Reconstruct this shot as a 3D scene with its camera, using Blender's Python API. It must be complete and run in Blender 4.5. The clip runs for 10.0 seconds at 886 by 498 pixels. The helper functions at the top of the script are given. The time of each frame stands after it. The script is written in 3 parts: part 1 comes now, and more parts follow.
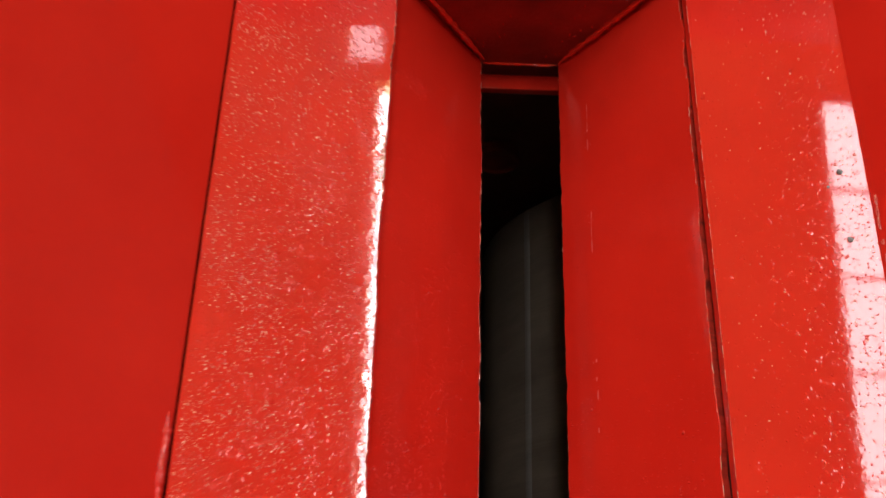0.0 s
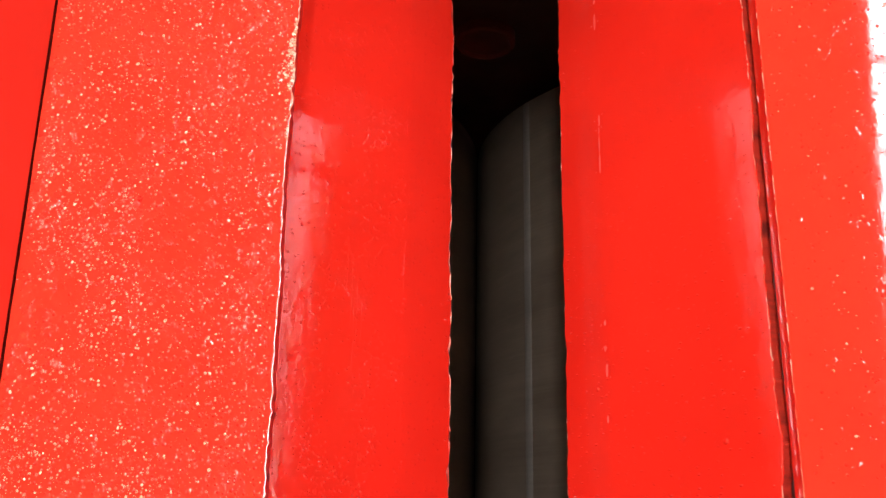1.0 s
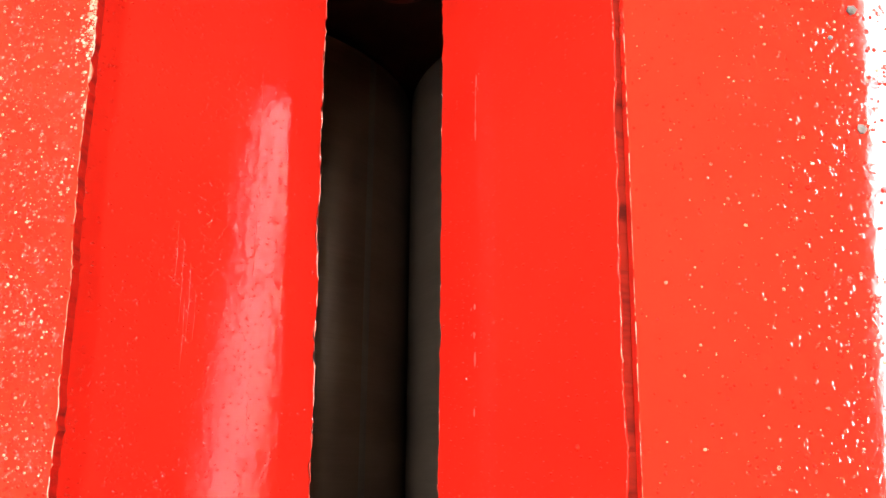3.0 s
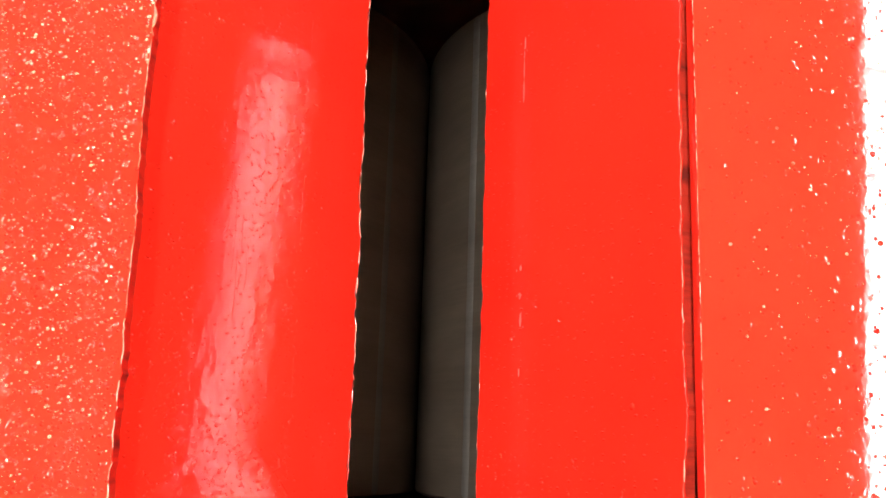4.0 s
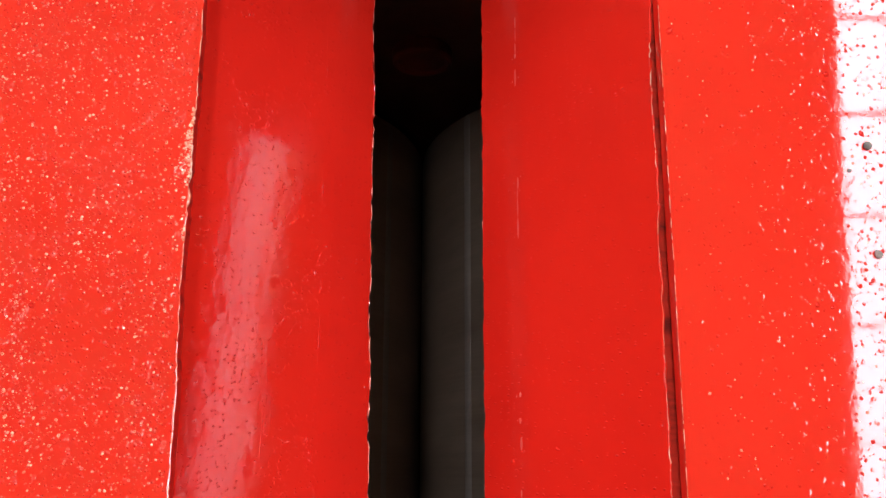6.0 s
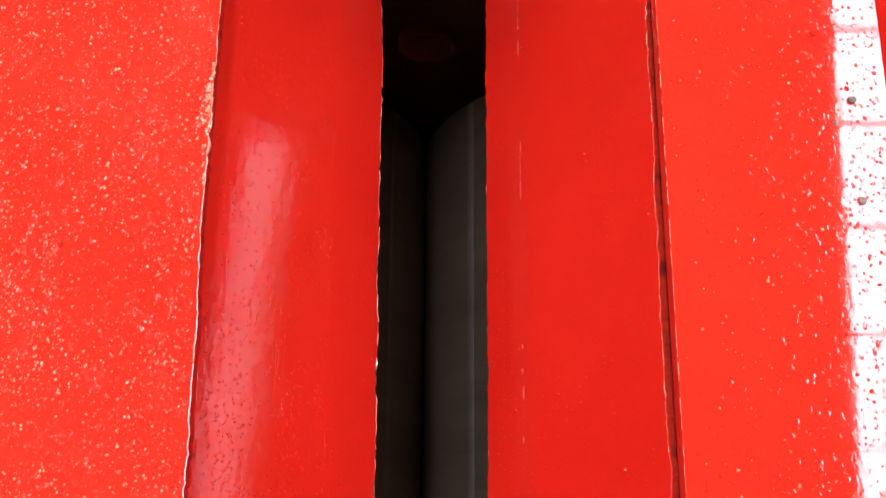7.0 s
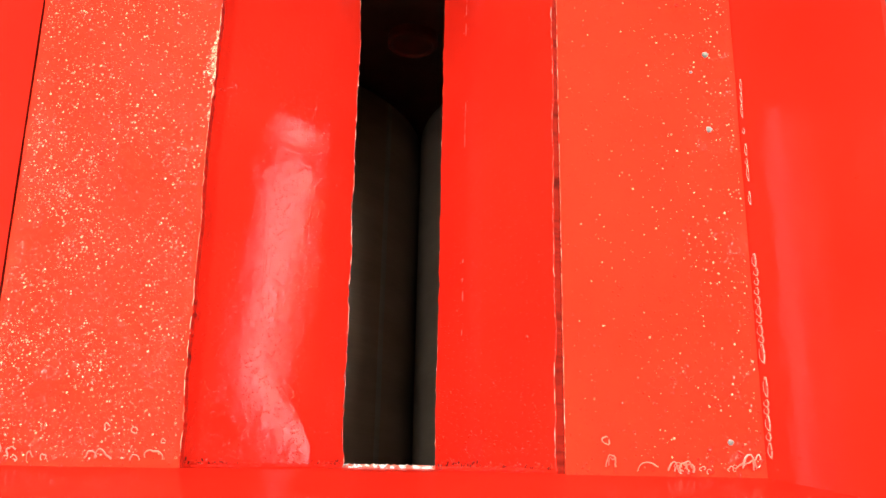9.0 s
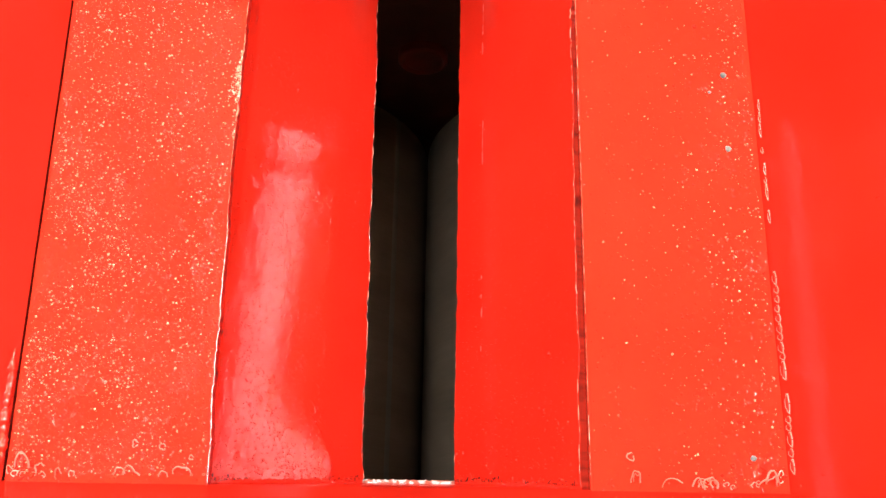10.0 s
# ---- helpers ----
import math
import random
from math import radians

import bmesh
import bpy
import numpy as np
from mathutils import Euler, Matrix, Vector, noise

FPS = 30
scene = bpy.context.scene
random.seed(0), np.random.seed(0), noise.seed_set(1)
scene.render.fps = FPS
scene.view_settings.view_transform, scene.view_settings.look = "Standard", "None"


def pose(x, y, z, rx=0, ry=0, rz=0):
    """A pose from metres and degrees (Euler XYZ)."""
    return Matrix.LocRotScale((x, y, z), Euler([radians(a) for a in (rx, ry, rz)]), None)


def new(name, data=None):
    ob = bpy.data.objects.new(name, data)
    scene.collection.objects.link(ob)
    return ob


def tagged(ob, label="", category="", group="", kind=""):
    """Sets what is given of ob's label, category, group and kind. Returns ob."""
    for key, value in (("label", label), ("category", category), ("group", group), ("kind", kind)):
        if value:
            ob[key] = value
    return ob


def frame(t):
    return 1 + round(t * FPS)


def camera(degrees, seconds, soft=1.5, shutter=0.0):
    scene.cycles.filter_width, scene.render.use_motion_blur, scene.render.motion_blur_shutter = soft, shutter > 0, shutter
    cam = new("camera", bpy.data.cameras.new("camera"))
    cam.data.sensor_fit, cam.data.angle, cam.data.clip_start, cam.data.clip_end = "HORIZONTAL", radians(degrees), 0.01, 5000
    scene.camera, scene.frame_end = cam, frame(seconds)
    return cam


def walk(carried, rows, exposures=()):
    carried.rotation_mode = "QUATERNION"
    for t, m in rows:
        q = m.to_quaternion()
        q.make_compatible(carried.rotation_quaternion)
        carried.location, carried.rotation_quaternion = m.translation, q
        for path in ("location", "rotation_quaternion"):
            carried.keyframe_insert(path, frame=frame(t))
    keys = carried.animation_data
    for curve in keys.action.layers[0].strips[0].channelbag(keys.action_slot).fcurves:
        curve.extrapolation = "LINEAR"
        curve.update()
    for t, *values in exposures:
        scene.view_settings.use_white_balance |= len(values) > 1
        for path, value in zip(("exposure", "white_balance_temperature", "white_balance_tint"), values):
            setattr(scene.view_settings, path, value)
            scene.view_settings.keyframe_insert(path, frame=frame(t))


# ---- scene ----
# ---- camera ----
cam = camera(53.00, 10.0, soft=1.4, shutter=0.35)
# seconds, place, turn (degrees)
ROWS = [
    (0, -0.0361, -0.1166, 2.4810, 26.03, -0.94, 1.96),
    (0.5, 0.0154, 0.0074, 2.3349, 21.15, 0.31, 1.52),
    (1, 0.0161, 0.0296, 2.2683, 18.22, 0.80, 1.17),
    (1.5, 0.0607, 0.0765, 2.2399, 16.06, 2.24, -0.06),
    (2, 0.1066, 0.0707, 2.2212, 15.31, 2.30, -1.45),
    (2.2, 0.1221, 0.0741, 2.2193, 14.61, 2.17, -1.17),
    (3.3, 0.1092, 0.0808, 2.2175, 13.25, 0.51, 1.21),
    (3.5, 0.1014, 0.0804, 2.2049, 12.56, 0.37, 1.70),
    (4, 0.0741, 0.0679, 2.2166, 12.41, -0.30, 1.86),
    (4.5, 0.0597, 0.0653, 2.2390, 12.42, -0.91, 1.34),
    (5, 0.0573, 0.0835, 2.2425, 13.42, -0.91, 0.88),
    (5.5, 0.0602, 0.1310, 2.2674, 14.12, -0.79, 0.19),
    (7, 0.0564, 0.0722, 2.3067, 15.82, -0.71, 0.37),
    (7.5, 0.0488, 0.0246, 2.3315, 15.63, -0.95, 0.49),
    (8, 0.0883, -0.0298, 2.4192, 16.11, -0.05, 0.45),
    (8.5, 0.1334, -0.0748, 2.4426, 17.14, 0.75, 0.60),
    (9, 0.1330, -0.0731, 2.4555, 17.95, 1.32, 1.03),
    (9.5, 0.1216, -0.0694, 2.4533, 18.24, 1.00, 1.14),
    (10, 0.1071, -0.0714, 2.4657, 18.70, 0.89, 0.94),
]
# seconds, stops, kelvin, tint
EXPOSURES = [(0.0, -1.72, 6500, 12), (0.5, -1.20, 6500, 18), (1.0, -0.70, 6500, 14), (1.5, -0.33, 6600, 11), (2.0, -0.20, 6600, 10), (3.5, -0.33, 6500, 12), (4.0, -0.15, 6600, 10), (4.5, -0.70, 6450, 18), (5.0, -1.30, 6400, 20), (5.5, -1.26, 6400, 20), (7.0, -1.03, 6400, 20), (7.5, -1.00, 6400, 18), (8.0, -0.57, 6600, 13), (8.5, -0.34, 6650, 8.5), (9.0, -0.26, 6650, 7), (10.0, -0.29, 6650, 7)]

walk(cam, [(t, pose(x, y, z, rx, ry, rz)) for t, x, y, z, rx, ry, rz in ROWS], EXPOSURES)

# ---- light ----
world = bpy.data.worlds.new("world")
world.use_nodes = True
scene.world = world
sky = world.node_tree.nodes.new("ShaderNodeTexSky")
sky.sky_type, sky.sun_disc = "NISHITA", False
sky.sun_elevation, sky.sun_rotation = radians(50), radians(60)
world.node_tree.links.new(sky.outputs["Color"], world.node_tree.nodes["Background"].inputs["Color"])
world.node_tree.nodes["Background"].inputs["Strength"].default_value = 0.08


def daylight(name, m, width, length, radiance):
    """An area lamp that fills a window's opening and stands in for the sky behind it."""
    lamp = bpy.data.lights.new(name, "AREA")
    lamp.shape, lamp.size, lamp.size_y = "RECTANGLE", width, length
    lamp.energy = radiance * math.pi * width * length
    lamp.color = (0.97, 0.975, 0.985)
    ob = new(name, lamp)
    ob.matrix_world = m
    return ob


SHELF = 1.75        # level of the hopper's two shelf plates
CEILING = 5.87
# four long roof lights, placed and skewed to fit their reflections in the camera's view: name, the two long sides (x
# at y = 0, drift per metre), the ends, the sky's strength
ROOF_LIGHTS = (
    ("right_roof_light_sky", (2.245, 0.060), (2.930, 0.060), -0.9, 3.5, 42),
    ("middle_roof_light_sky", (-0.430, -0.020), (-0.190, -0.010), -0.1, 3.47, 98),
    ("front_roof_light_sky", (-0.740, 0.0), (-0.500, 0.0), 3.66, 5.3, 24),
    ("left_roof_light_sky", (-3.975, -0.036), (-3.525, -0.036), -0.7, 3.5, 79),
)
for name, a, b, y0, y1, radiance in ROOF_LIGHTS:
    mid, drift = (y0 + y1) / 2, (a[1] + b[1]) / 2
    daylight(name, pose((a[0] + b[0]) / 2 + drift * mid, mid, CEILING + 0.10, 0, 0, -math.degrees(math.atan(drift))), b[0] - a[0] + 0.06, y1 - y0 + 0.02, radiance)


# ---- materials ----
def material(name):
    mat = bpy.data.materials.new(name)
    mat.use_nodes = True
    nt = mat.node_tree
    return mat, nt, nt.nodes["Principled BSDF"]


def node(nt, kind, **values):
    n = nt.nodes.new(kind)
    for key, value in values.items():
        n.inputs[key.replace("_", " ")].default_value = value
    return n


def coords(nt):
    return nt.nodes.new("ShaderNodeTexCoord").outputs["Object"]


def calc(nt, op, a, b=None, clamp=False):
    n = nt.nodes.new("ShaderNodeMath")
    n.operation, n.use_clamp = op, clamp
    for i, v in enumerate((a, b)):
        if v is None:
            continue
        if isinstance(v, (int, float)):
            n.inputs[i].default_value = v
        else:
            nt.links.new(v, n.inputs[i])
    return n.outputs[0]


def noise_at(nt, co, scale, detail=3.0, rough=0.5):
    n = node(nt, "ShaderNodeTexNoise", Scale=scale, Detail=detail, Roughness=rough)
    nt.links.new(co, n.inputs["Vector"])
    return n.outputs["Fac"]


def ramp(nt, fac, lo, hi, c0, c1):
    r = nt.nodes.new("ShaderNodeValToRGB")
    r.color_ramp.elements[0].position, r.color_ramp.elements[1].position = lo, hi
    r.color_ramp.elements[0].color, r.color_ramp.elements[1].color = (*c0, 1), (*c1, 1)
    nt.links.new(fac, r.inputs["Fac"])
    return r.outputs["Color"]


def bump(nt, height, distance, normal=None, strength=1.0):
    b = node(nt, "ShaderNodeBump", Distance=distance, Strength=strength)
    nt.links.new(height, b.inputs["Height"])
    if normal is not None:
        nt.links.new(normal, b.inputs["Normal"])
    return b.outputs["Normal"]


def nibs(nt, co, cell, share, radius):
    """Small domes of trapped dust under the paint: one in some of the cells."""
    v = node(nt, "ShaderNodeTexVoronoi", Scale=1.0 / cell)
    v.voronoi_dimensions = "2D"
    nt.links.new(co, v.inputs["Vector"])
    sep = nt.nodes.new("ShaderNodeSeparateColor")
    nt.links.new(v.outputs["Color"], sep.inputs["Color"])
    size = calc(nt, "MULTIPLY", sep.outputs["Green"], radius)
    size = calc(nt, "ADD", size, radius * 0.45)
    dome = calc(nt, "SUBTRACT", 1.0, calc(nt, "DIVIDE", v.outputs["Distance"], size), clamp=True)
    dome = calc(nt, "POWER", dome, 0.6)
    keep = calc(nt, "LESS_THAN", sep.outputs["Red"], share)
    return calc(nt, "MULTIPLY", dome, keep)


def red_paint(name, share=0.0, cell=0.011, radius=0.16, peel=0.0001, sag=0.0002, ripple=0.0, coat=1.0, gloss=0.035, curtain=0.0):
    """Glossy red enamel over plate steel, with orange peel, sags and dust nibs."""
    mat, nt, p = material(name)
    co = coords(nt)
    tone = noise_at(nt, co, 7.0, 4.0)
    col = ramp(nt, tone, 0.3, 0.75, (0.63, 0.0188, 0.0098), (0.71, 0.0252, 0.0130))
    nt.links.new(col, p.inputs["Base Color"])
    p.inputs["Roughness"].default_value = 0.6
    p.inputs["Specular IOR Level"].default_value = 0.0
    p.inputs["Coat Weight"].default_value = coat
    p.inputs["Coat IOR"].default_value = 1.58
    p.inputs["Coat Roughness"].default_value = gloss
    n = bump(nt, noise_at(nt, co, 9.0, 1.0), sag)
    n = bump(nt, noise_at(nt, co, 140.0, 2.0), peel, n)
    if ripple > 0:
        runs = nt.nodes.new("ShaderNodeMapping")
        runs.inputs["Scale"].default_value = (170, 60, 170)
        nt.links.new(co, runs.inputs["Vector"])
        n = bump(nt, noise_at(nt, runs.outputs["Vector"], 1.0, 4.0), ripple, n)
    if curtain > 0:      # fine wrinkles, broken up by smooth patches
        streak = nt.nodes.new("ShaderNodeMapping")
        streak.inputs["Scale"].default_value = (230, 190, 230)
        nt.links.new(co, streak.inputs["Vector"])
        patchy = calc(nt, "MULTIPLY", noise_at(nt, streak.outputs["Vector"], 1.0, 1.0, 0.5), ramp(nt, noise_at(nt, co, 45.0, 2.0), 0.38, 0.62, (0.15, 0.15, 0.15), (1, 1, 1)))
        n = bump(nt, patchy, curtain, n)
    if share > 0:
        n = bump(nt, nibs(nt, co, cell, share, radius), 0.0007, n)
    nt.links.new(n, p.inputs["Normal"])
    nt.links.new(n, p.inputs["Coat Normal"])
    return mat


PAINT = red_paint("red_enamel", 0.05, 0.02, 0.07, peel=0.00004, sag=0.00022)
PAINT_WALL = red_paint("red_enamel_wall", 0.05, 0.02, 0.07, peel=0.00005, sag=0.0003, ripple=0.0002, coat=0.42, gloss=0.05)
PAINT_DUSTY = red_paint("red_enamel_dusty", 0.75, 0.0042, 0.2, peel=0.00004, sag=0.00016)
PAINT_RUNNY = red_paint("red_enamel_runny", 0.50, 0.0044, 0.13, peel=0.00004, sag=0.0002, ripple=0.00006, curtain=0.000045)
PAINT_SPECKED = red_paint("red_enamel_specked", 0.22, 0.0042, 0.2, peel=0.00002, sag=0.0001)


def cut_edge_material(name, lo, hi, c0, c1):
    """Flame-cut plate edge: rust showing between streaks of thin red paint."""
    mat, nt, p = material(name)
    co = coords(nt)
    streak = nt.nodes.new("ShaderNodeMapping")
    streak.inputs["Scale"].default_value = (20, 105, 20)
    nt.links.new(co, streak.inputs["Vector"])
    f = noise_at(nt, streak.outputs["Vector"], 1.0, 4.0, 0.6)
    col = ramp(nt, f, lo, hi, c0, c1)
    nt.links.new(col, p.inputs["Base Color"])
    p.inputs["Roughness"].default_value = 0.42
    nt.links.new(bump(nt, f, 0.0012), p.inputs["Normal"])
    return mat


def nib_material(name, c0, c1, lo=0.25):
    """Nibs, curls and chips: rough, pale red specks, glints and reflections painted into the colour."""
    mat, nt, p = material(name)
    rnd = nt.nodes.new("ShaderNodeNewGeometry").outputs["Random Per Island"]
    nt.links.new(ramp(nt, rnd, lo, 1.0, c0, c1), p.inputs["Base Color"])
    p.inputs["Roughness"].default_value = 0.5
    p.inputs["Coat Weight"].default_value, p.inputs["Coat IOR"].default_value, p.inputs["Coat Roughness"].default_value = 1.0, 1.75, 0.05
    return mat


# cream end of the ramp paints the glints on the nibs
GLINT_NIB = nib_material("pale_nib", (0.66, 0.036, 0.015), (0.86, 0.42, 0.25), 0.42)
# pale end paints the bright gloss outlines of curls and ragged edges
GLINT_CURL = nib_material("glinting_curl", (0.70, 0.06, 0.035), (0.84, 0.36, 0.26), 0.1)
# pale tint that paints the slot edge's reflection onto the right chute
EDGE_REFLECTION = nib_material("edge_reflection_paint", (0.70, 0.035, 0.02), (0.78, 0.13, 0.095), 0.0)
# pale for peeling paint and for highlights painted along rounded edges
CHIP_AND_GLINT = nib_material("chip_and_glint_paint", (0.70, 0.14, 0.07), (0.80, 0.52, 0.36))
CUT_EDGE = cut_edge_material("flame_cut_edge", 0.30, 0.52, (0.19, 0.016, 0.011), (0.55, 0.030, 0.015))
PAINTED_EDGE = cut_edge_material("painted_cut_edge", 0.28, 0.50, (0.15, 0.012, 0.009), (0.55, 0.022, 0.010))


def steel(name, c0, c1, rough, metal=0.45, oil=0.5):
    """Turned steel roll: blotches of grease over fine grooves that run round it."""
    mat, nt, p = material(name)
    co = coords(nt)
    groove = nt.nodes.new("ShaderNodeMapping")
    groove.inputs["Scale"].default_value = (6, 420, 6)
    nt.links.new(co, groove.inputs["Vector"])
    f = noise_at(nt, groove.outputs["Vector"], 1.0, 3.0, 0.6)
    smear = nt.nodes.new("ShaderNodeMapping")
    smear.inputs["Scale"].default_value = (5, 16, 5)
    nt.links.new(co, smear.inputs["Vector"])
    big = noise_at(nt, smear.outputs["Vector"], 1.0, 5.0, 0.6)
    mix = calc(nt, "ADD", calc(nt, "MULTIPLY", f, 0.2), calc(nt, "MULTIPLY", big, 0.8))
    nt.links.new(ramp(nt, mix, 0.35, 0.65, c0, c1), p.inputs["Base Color"])
    p.inputs["Metallic"].default_value = metal
    nt.links.new(calc(nt, "ADD", calc(nt, "MULTIPLY", big, 0.2), rough - 0.1), p.inputs["Roughness"])
    p.inputs["Coat Weight"].default_value, p.inputs["Coat IOR"].default_value, p.inputs["Coat Roughness"].default_value = oil, 1.6, 0.16
    nt.links.new(bump(nt, f, 0.00003), p.inputs["Normal"])
    return mat


# brighter steel for the ridges that stand in for the rolls' highlight lines
RIDGE_STEEL = steel("highlight_ridge_steel", (0.22, 0.19, 0.162), (0.31, 0.27, 0.232), 0.60, 0.5, 0.0)
# one base colour for each roll, tuned separately
ROLL_STEEL = steel("grey_roll_steel", (0.160, 0.120, 0.088), (0.245, 0.190, 0.142), 0.36, 0.4, 0.25)
BROWN_STEEL = steel("brown_roll_steel", (0.21, 0.140, 0.098), (0.31, 0.212, 0.156), 0.36)


def dull_red():
    mat, nt, p = material("dull_red_primer")
    co = coords(nt)
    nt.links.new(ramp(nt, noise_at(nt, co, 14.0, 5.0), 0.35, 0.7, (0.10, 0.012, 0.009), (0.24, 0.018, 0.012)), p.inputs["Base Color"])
    p.inputs["Roughness"].default_value = 0.5
    nt.links.new(bump(nt, noise_at(nt, co, 60.0), 0.0006), p.inputs["Normal"])
    return mat


PRIMER = dull_red()


def matt(mat, rough, spec):
    p = mat.node_tree.nodes["Principled BSDF"]
    p.inputs["Roughness"].default_value, p.inputs["Specular IOR Level"].default_value = rough, spec
    return mat


def plain(name, c0, c1, scale, rough, relief):
    mat, nt, p = material(name)
    co = coords(nt)
    f = noise_at(nt, co, scale, 6.0, 0.6)
    nt.links.new(ramp(nt, f, 0.3, 0.7, c0, c1), p.inputs["Base Color"])
    p.inputs["Roughness"].default_value = rough
    nt.links.new(bump(nt, noise_at(nt, co, scale * 12), relief), p.inputs["Normal"])
    return mat


# seam shade painted as dark red-brown, used for the corner grime too
SEAM_SHADE_GRIME = matt(plain("seam_shade_and_grime", (0.05, 0.006, 0.004), (0.15, 0.011, 0.006), 40.0, 0.9, 0.0005), 0.95, 0.08)
matt(CUT_EDGE, 0.7, 0.2)
matt(PAINTED_EDGE, 0.6, 0.3)
# unseen floor, made pale to bounce light up to the ceiling
BOUNCE_FLOOR = plain("pale_bounce_floor", (0.66, 0.63, 0.56), (0.78, 0.75, 0.68), 0.9, 0.7, 0.002)
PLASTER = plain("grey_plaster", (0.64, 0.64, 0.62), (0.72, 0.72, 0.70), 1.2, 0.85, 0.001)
# ceiling out of view, made bright yellow so that the shelves reflect orange
TINT_CEILING = plain("yellow_tint_ceiling", (0.84, 0.70, 0.24), (0.90, 0.76, 0.29), 0.7, 0.6, 0.001)
FRAME_GREY = plain("grey_window_frame", (0.20, 0.20, 0.21), (0.26, 0.26, 0.27), 6.0, 0.5, 0.0005)
DARK_STEEL = plain("dark_chamber_steel", (0.05, 0.010, 0.008), (0.12, 0.020, 0.016), 9.0, 0.5, 0.0006)
# blotchy white that paints the glare at the slot's near end
WHITE_GLARE = plain("whitish_glare", (0.70, 0.16, 0.11), (0.95, 0.95, 0.94), 150.0, 0.35, 0.0012)
END_RED = plain("dull_end_red", (0.20, 0.012, 0.009), (0.40, 0.020, 0.013), 16.0, 0.42, 0.0006)
# dark tone that cuts the light bounced from the unseen south and east walls
LIGHT_CUT_WALL = plain("light_cutting_plaster", (0.16, 0.16, 0.155), (0.24, 0.24, 0.23), 1.2, 0.85, 0.001)
WHITE_GLARE.node_tree.nodes["Color Ramp"].color_ramp.elements[0].position, WHITE_GLARE.node_tree.nodes["Color Ramp"].color_ramp.elements[1].position = 0.46, 0.53
STONE = plain("grey_stone", (0.13, 0.135, 0.125), (0.34, 0.35, 0.33), 160.0, 0.85, 0.0008)


# ---- mesh helpers ----
def mesh_object(name, bm, mat, parent=None, label="", smooth=True, sharp=20):
    bmesh.ops.recalc_face_normals(bm, faces=bm.faces)
    me = bpy.data.meshes.new(name)
    bm.to_mesh(me)
    bm.free()
    for m in mat if isinstance(mat, (list, tuple)) else (mat,):
        me.materials.append(m)
    if smooth:
        me.polygons.foreach_set("use_smooth", [True] * len(me.polygons))
        me.set_sharp_from_angle(angle=radians(sharp))
    ob = new(name, me)
    if parent is not None:
        ob.parent = parent
    if label:
        tagged(ob, label)
    return ob


def part(name, bm, mat, parent, label="", sharp=20):
    return mesh_object(name, bm, mat, parent, label, sharp=sharp)


def box_bm(x0, x1, y0, y1, z0, z1, bm=None, bevel=0.0):
    bm = bm or bmesh.new()
    made = bmesh.ops.create_cube(bm, size=1.0, matrix=Matrix.Translation(((x0 + x1) / 2, (y0 + y1) / 2, (z0 + z1) / 2)) @ Matrix.Diagonal((x1 - x0, y1 - y0, z1 - z0, 1)))
    if bevel:
        edges = {e for v in made["verts"] for e in v.link_edges}
        bmesh.ops.bevel(bm, geom=list(edges), offset=bevel, segments=2, affect="EDGES", profile=0.5)
    return bm


def wobble(v, seed, fine=1.0, size=0.0006):
    """A rough-cut edge's departure from its line, in metres, at v metres along it."""
    a = noise.noise((v * 26.0, seed * 7.3, 0.5)) * 2.2
    b = noise.noise((v * 130.0, seed * 3.1, 4.5)) * 1.0
    c = max(0.0, noise.noise((v * 210.0, seed * 5.7, 9.5)) - 0.32) * 4.0
    return size * (a + fine * (b + c))


def plate(left, right, thick, y0, y1, rough=(0.0, 0.0), r=(0.0015, 0.0015), seed=1.0, step=0.004):
    """A steel plate that runs along y. left, right: functions of y that give the top corner (x, z). The cut edges take material 1. rough: how ragged each long edge is."""
    bm = bmesh.new()
    n = max(2, int((y1 - y0) / step))
    rings = []
    for i in range(n + 1):
        y = y0 + (y1 - y0) * i / n
        a, b = Vector((left(y)[0], 0, left(y)[1])), Vector((right(y)[0], 0, right(y)[1]))
        d = (b - a).normalized()
        up = Vector((-d.z, 0, d.x))
        a = a + d * wobble(y, seed, size=0.0006 * rough[0])
        b = b + d * wobble(y, seed + 3, size=0.0006 * rough[1])
        ra, rb = r[0] * (1 + 0.5 * rough[0] * noise.noise((y * 70, seed, 2))), r[1] * (1 + 0.5 * rough[1] * noise.noise((y * 70, seed, 8)))
        inner, outer = a + d * (ra + 0.004), b - d * (rb + 0.004)
        pts = [a - up * thick, a - up * ra, a - up * ra * 0.3 + d * ra * 0.3, a + d * ra, inner]
        pts += [inner.lerp(outer, f) for f in (0.25, 0.5, 0.75)]
        pts += [outer, b - d * rb, b - up * rb * 0.3 - d * rb * 0.3, b - up * rb, b - up * thick]
        rings.append([bm.verts.new((p.x, y, p.z)) for p in pts])
    m = len(rings[0])
    for i in range(n):
        for k in range(m):
            f = bm.faces.new((rings[i][k], rings[i][(k + 1) % m], rings[i + 1][(k + 1) % m], rings[i + 1][k]))
            f.material_index = 1 if k in (0, m - 2) else 0
    bm.faces.new(rings[0])
    bm.faces.new(list(reversed(rings[-1])))
    return bm


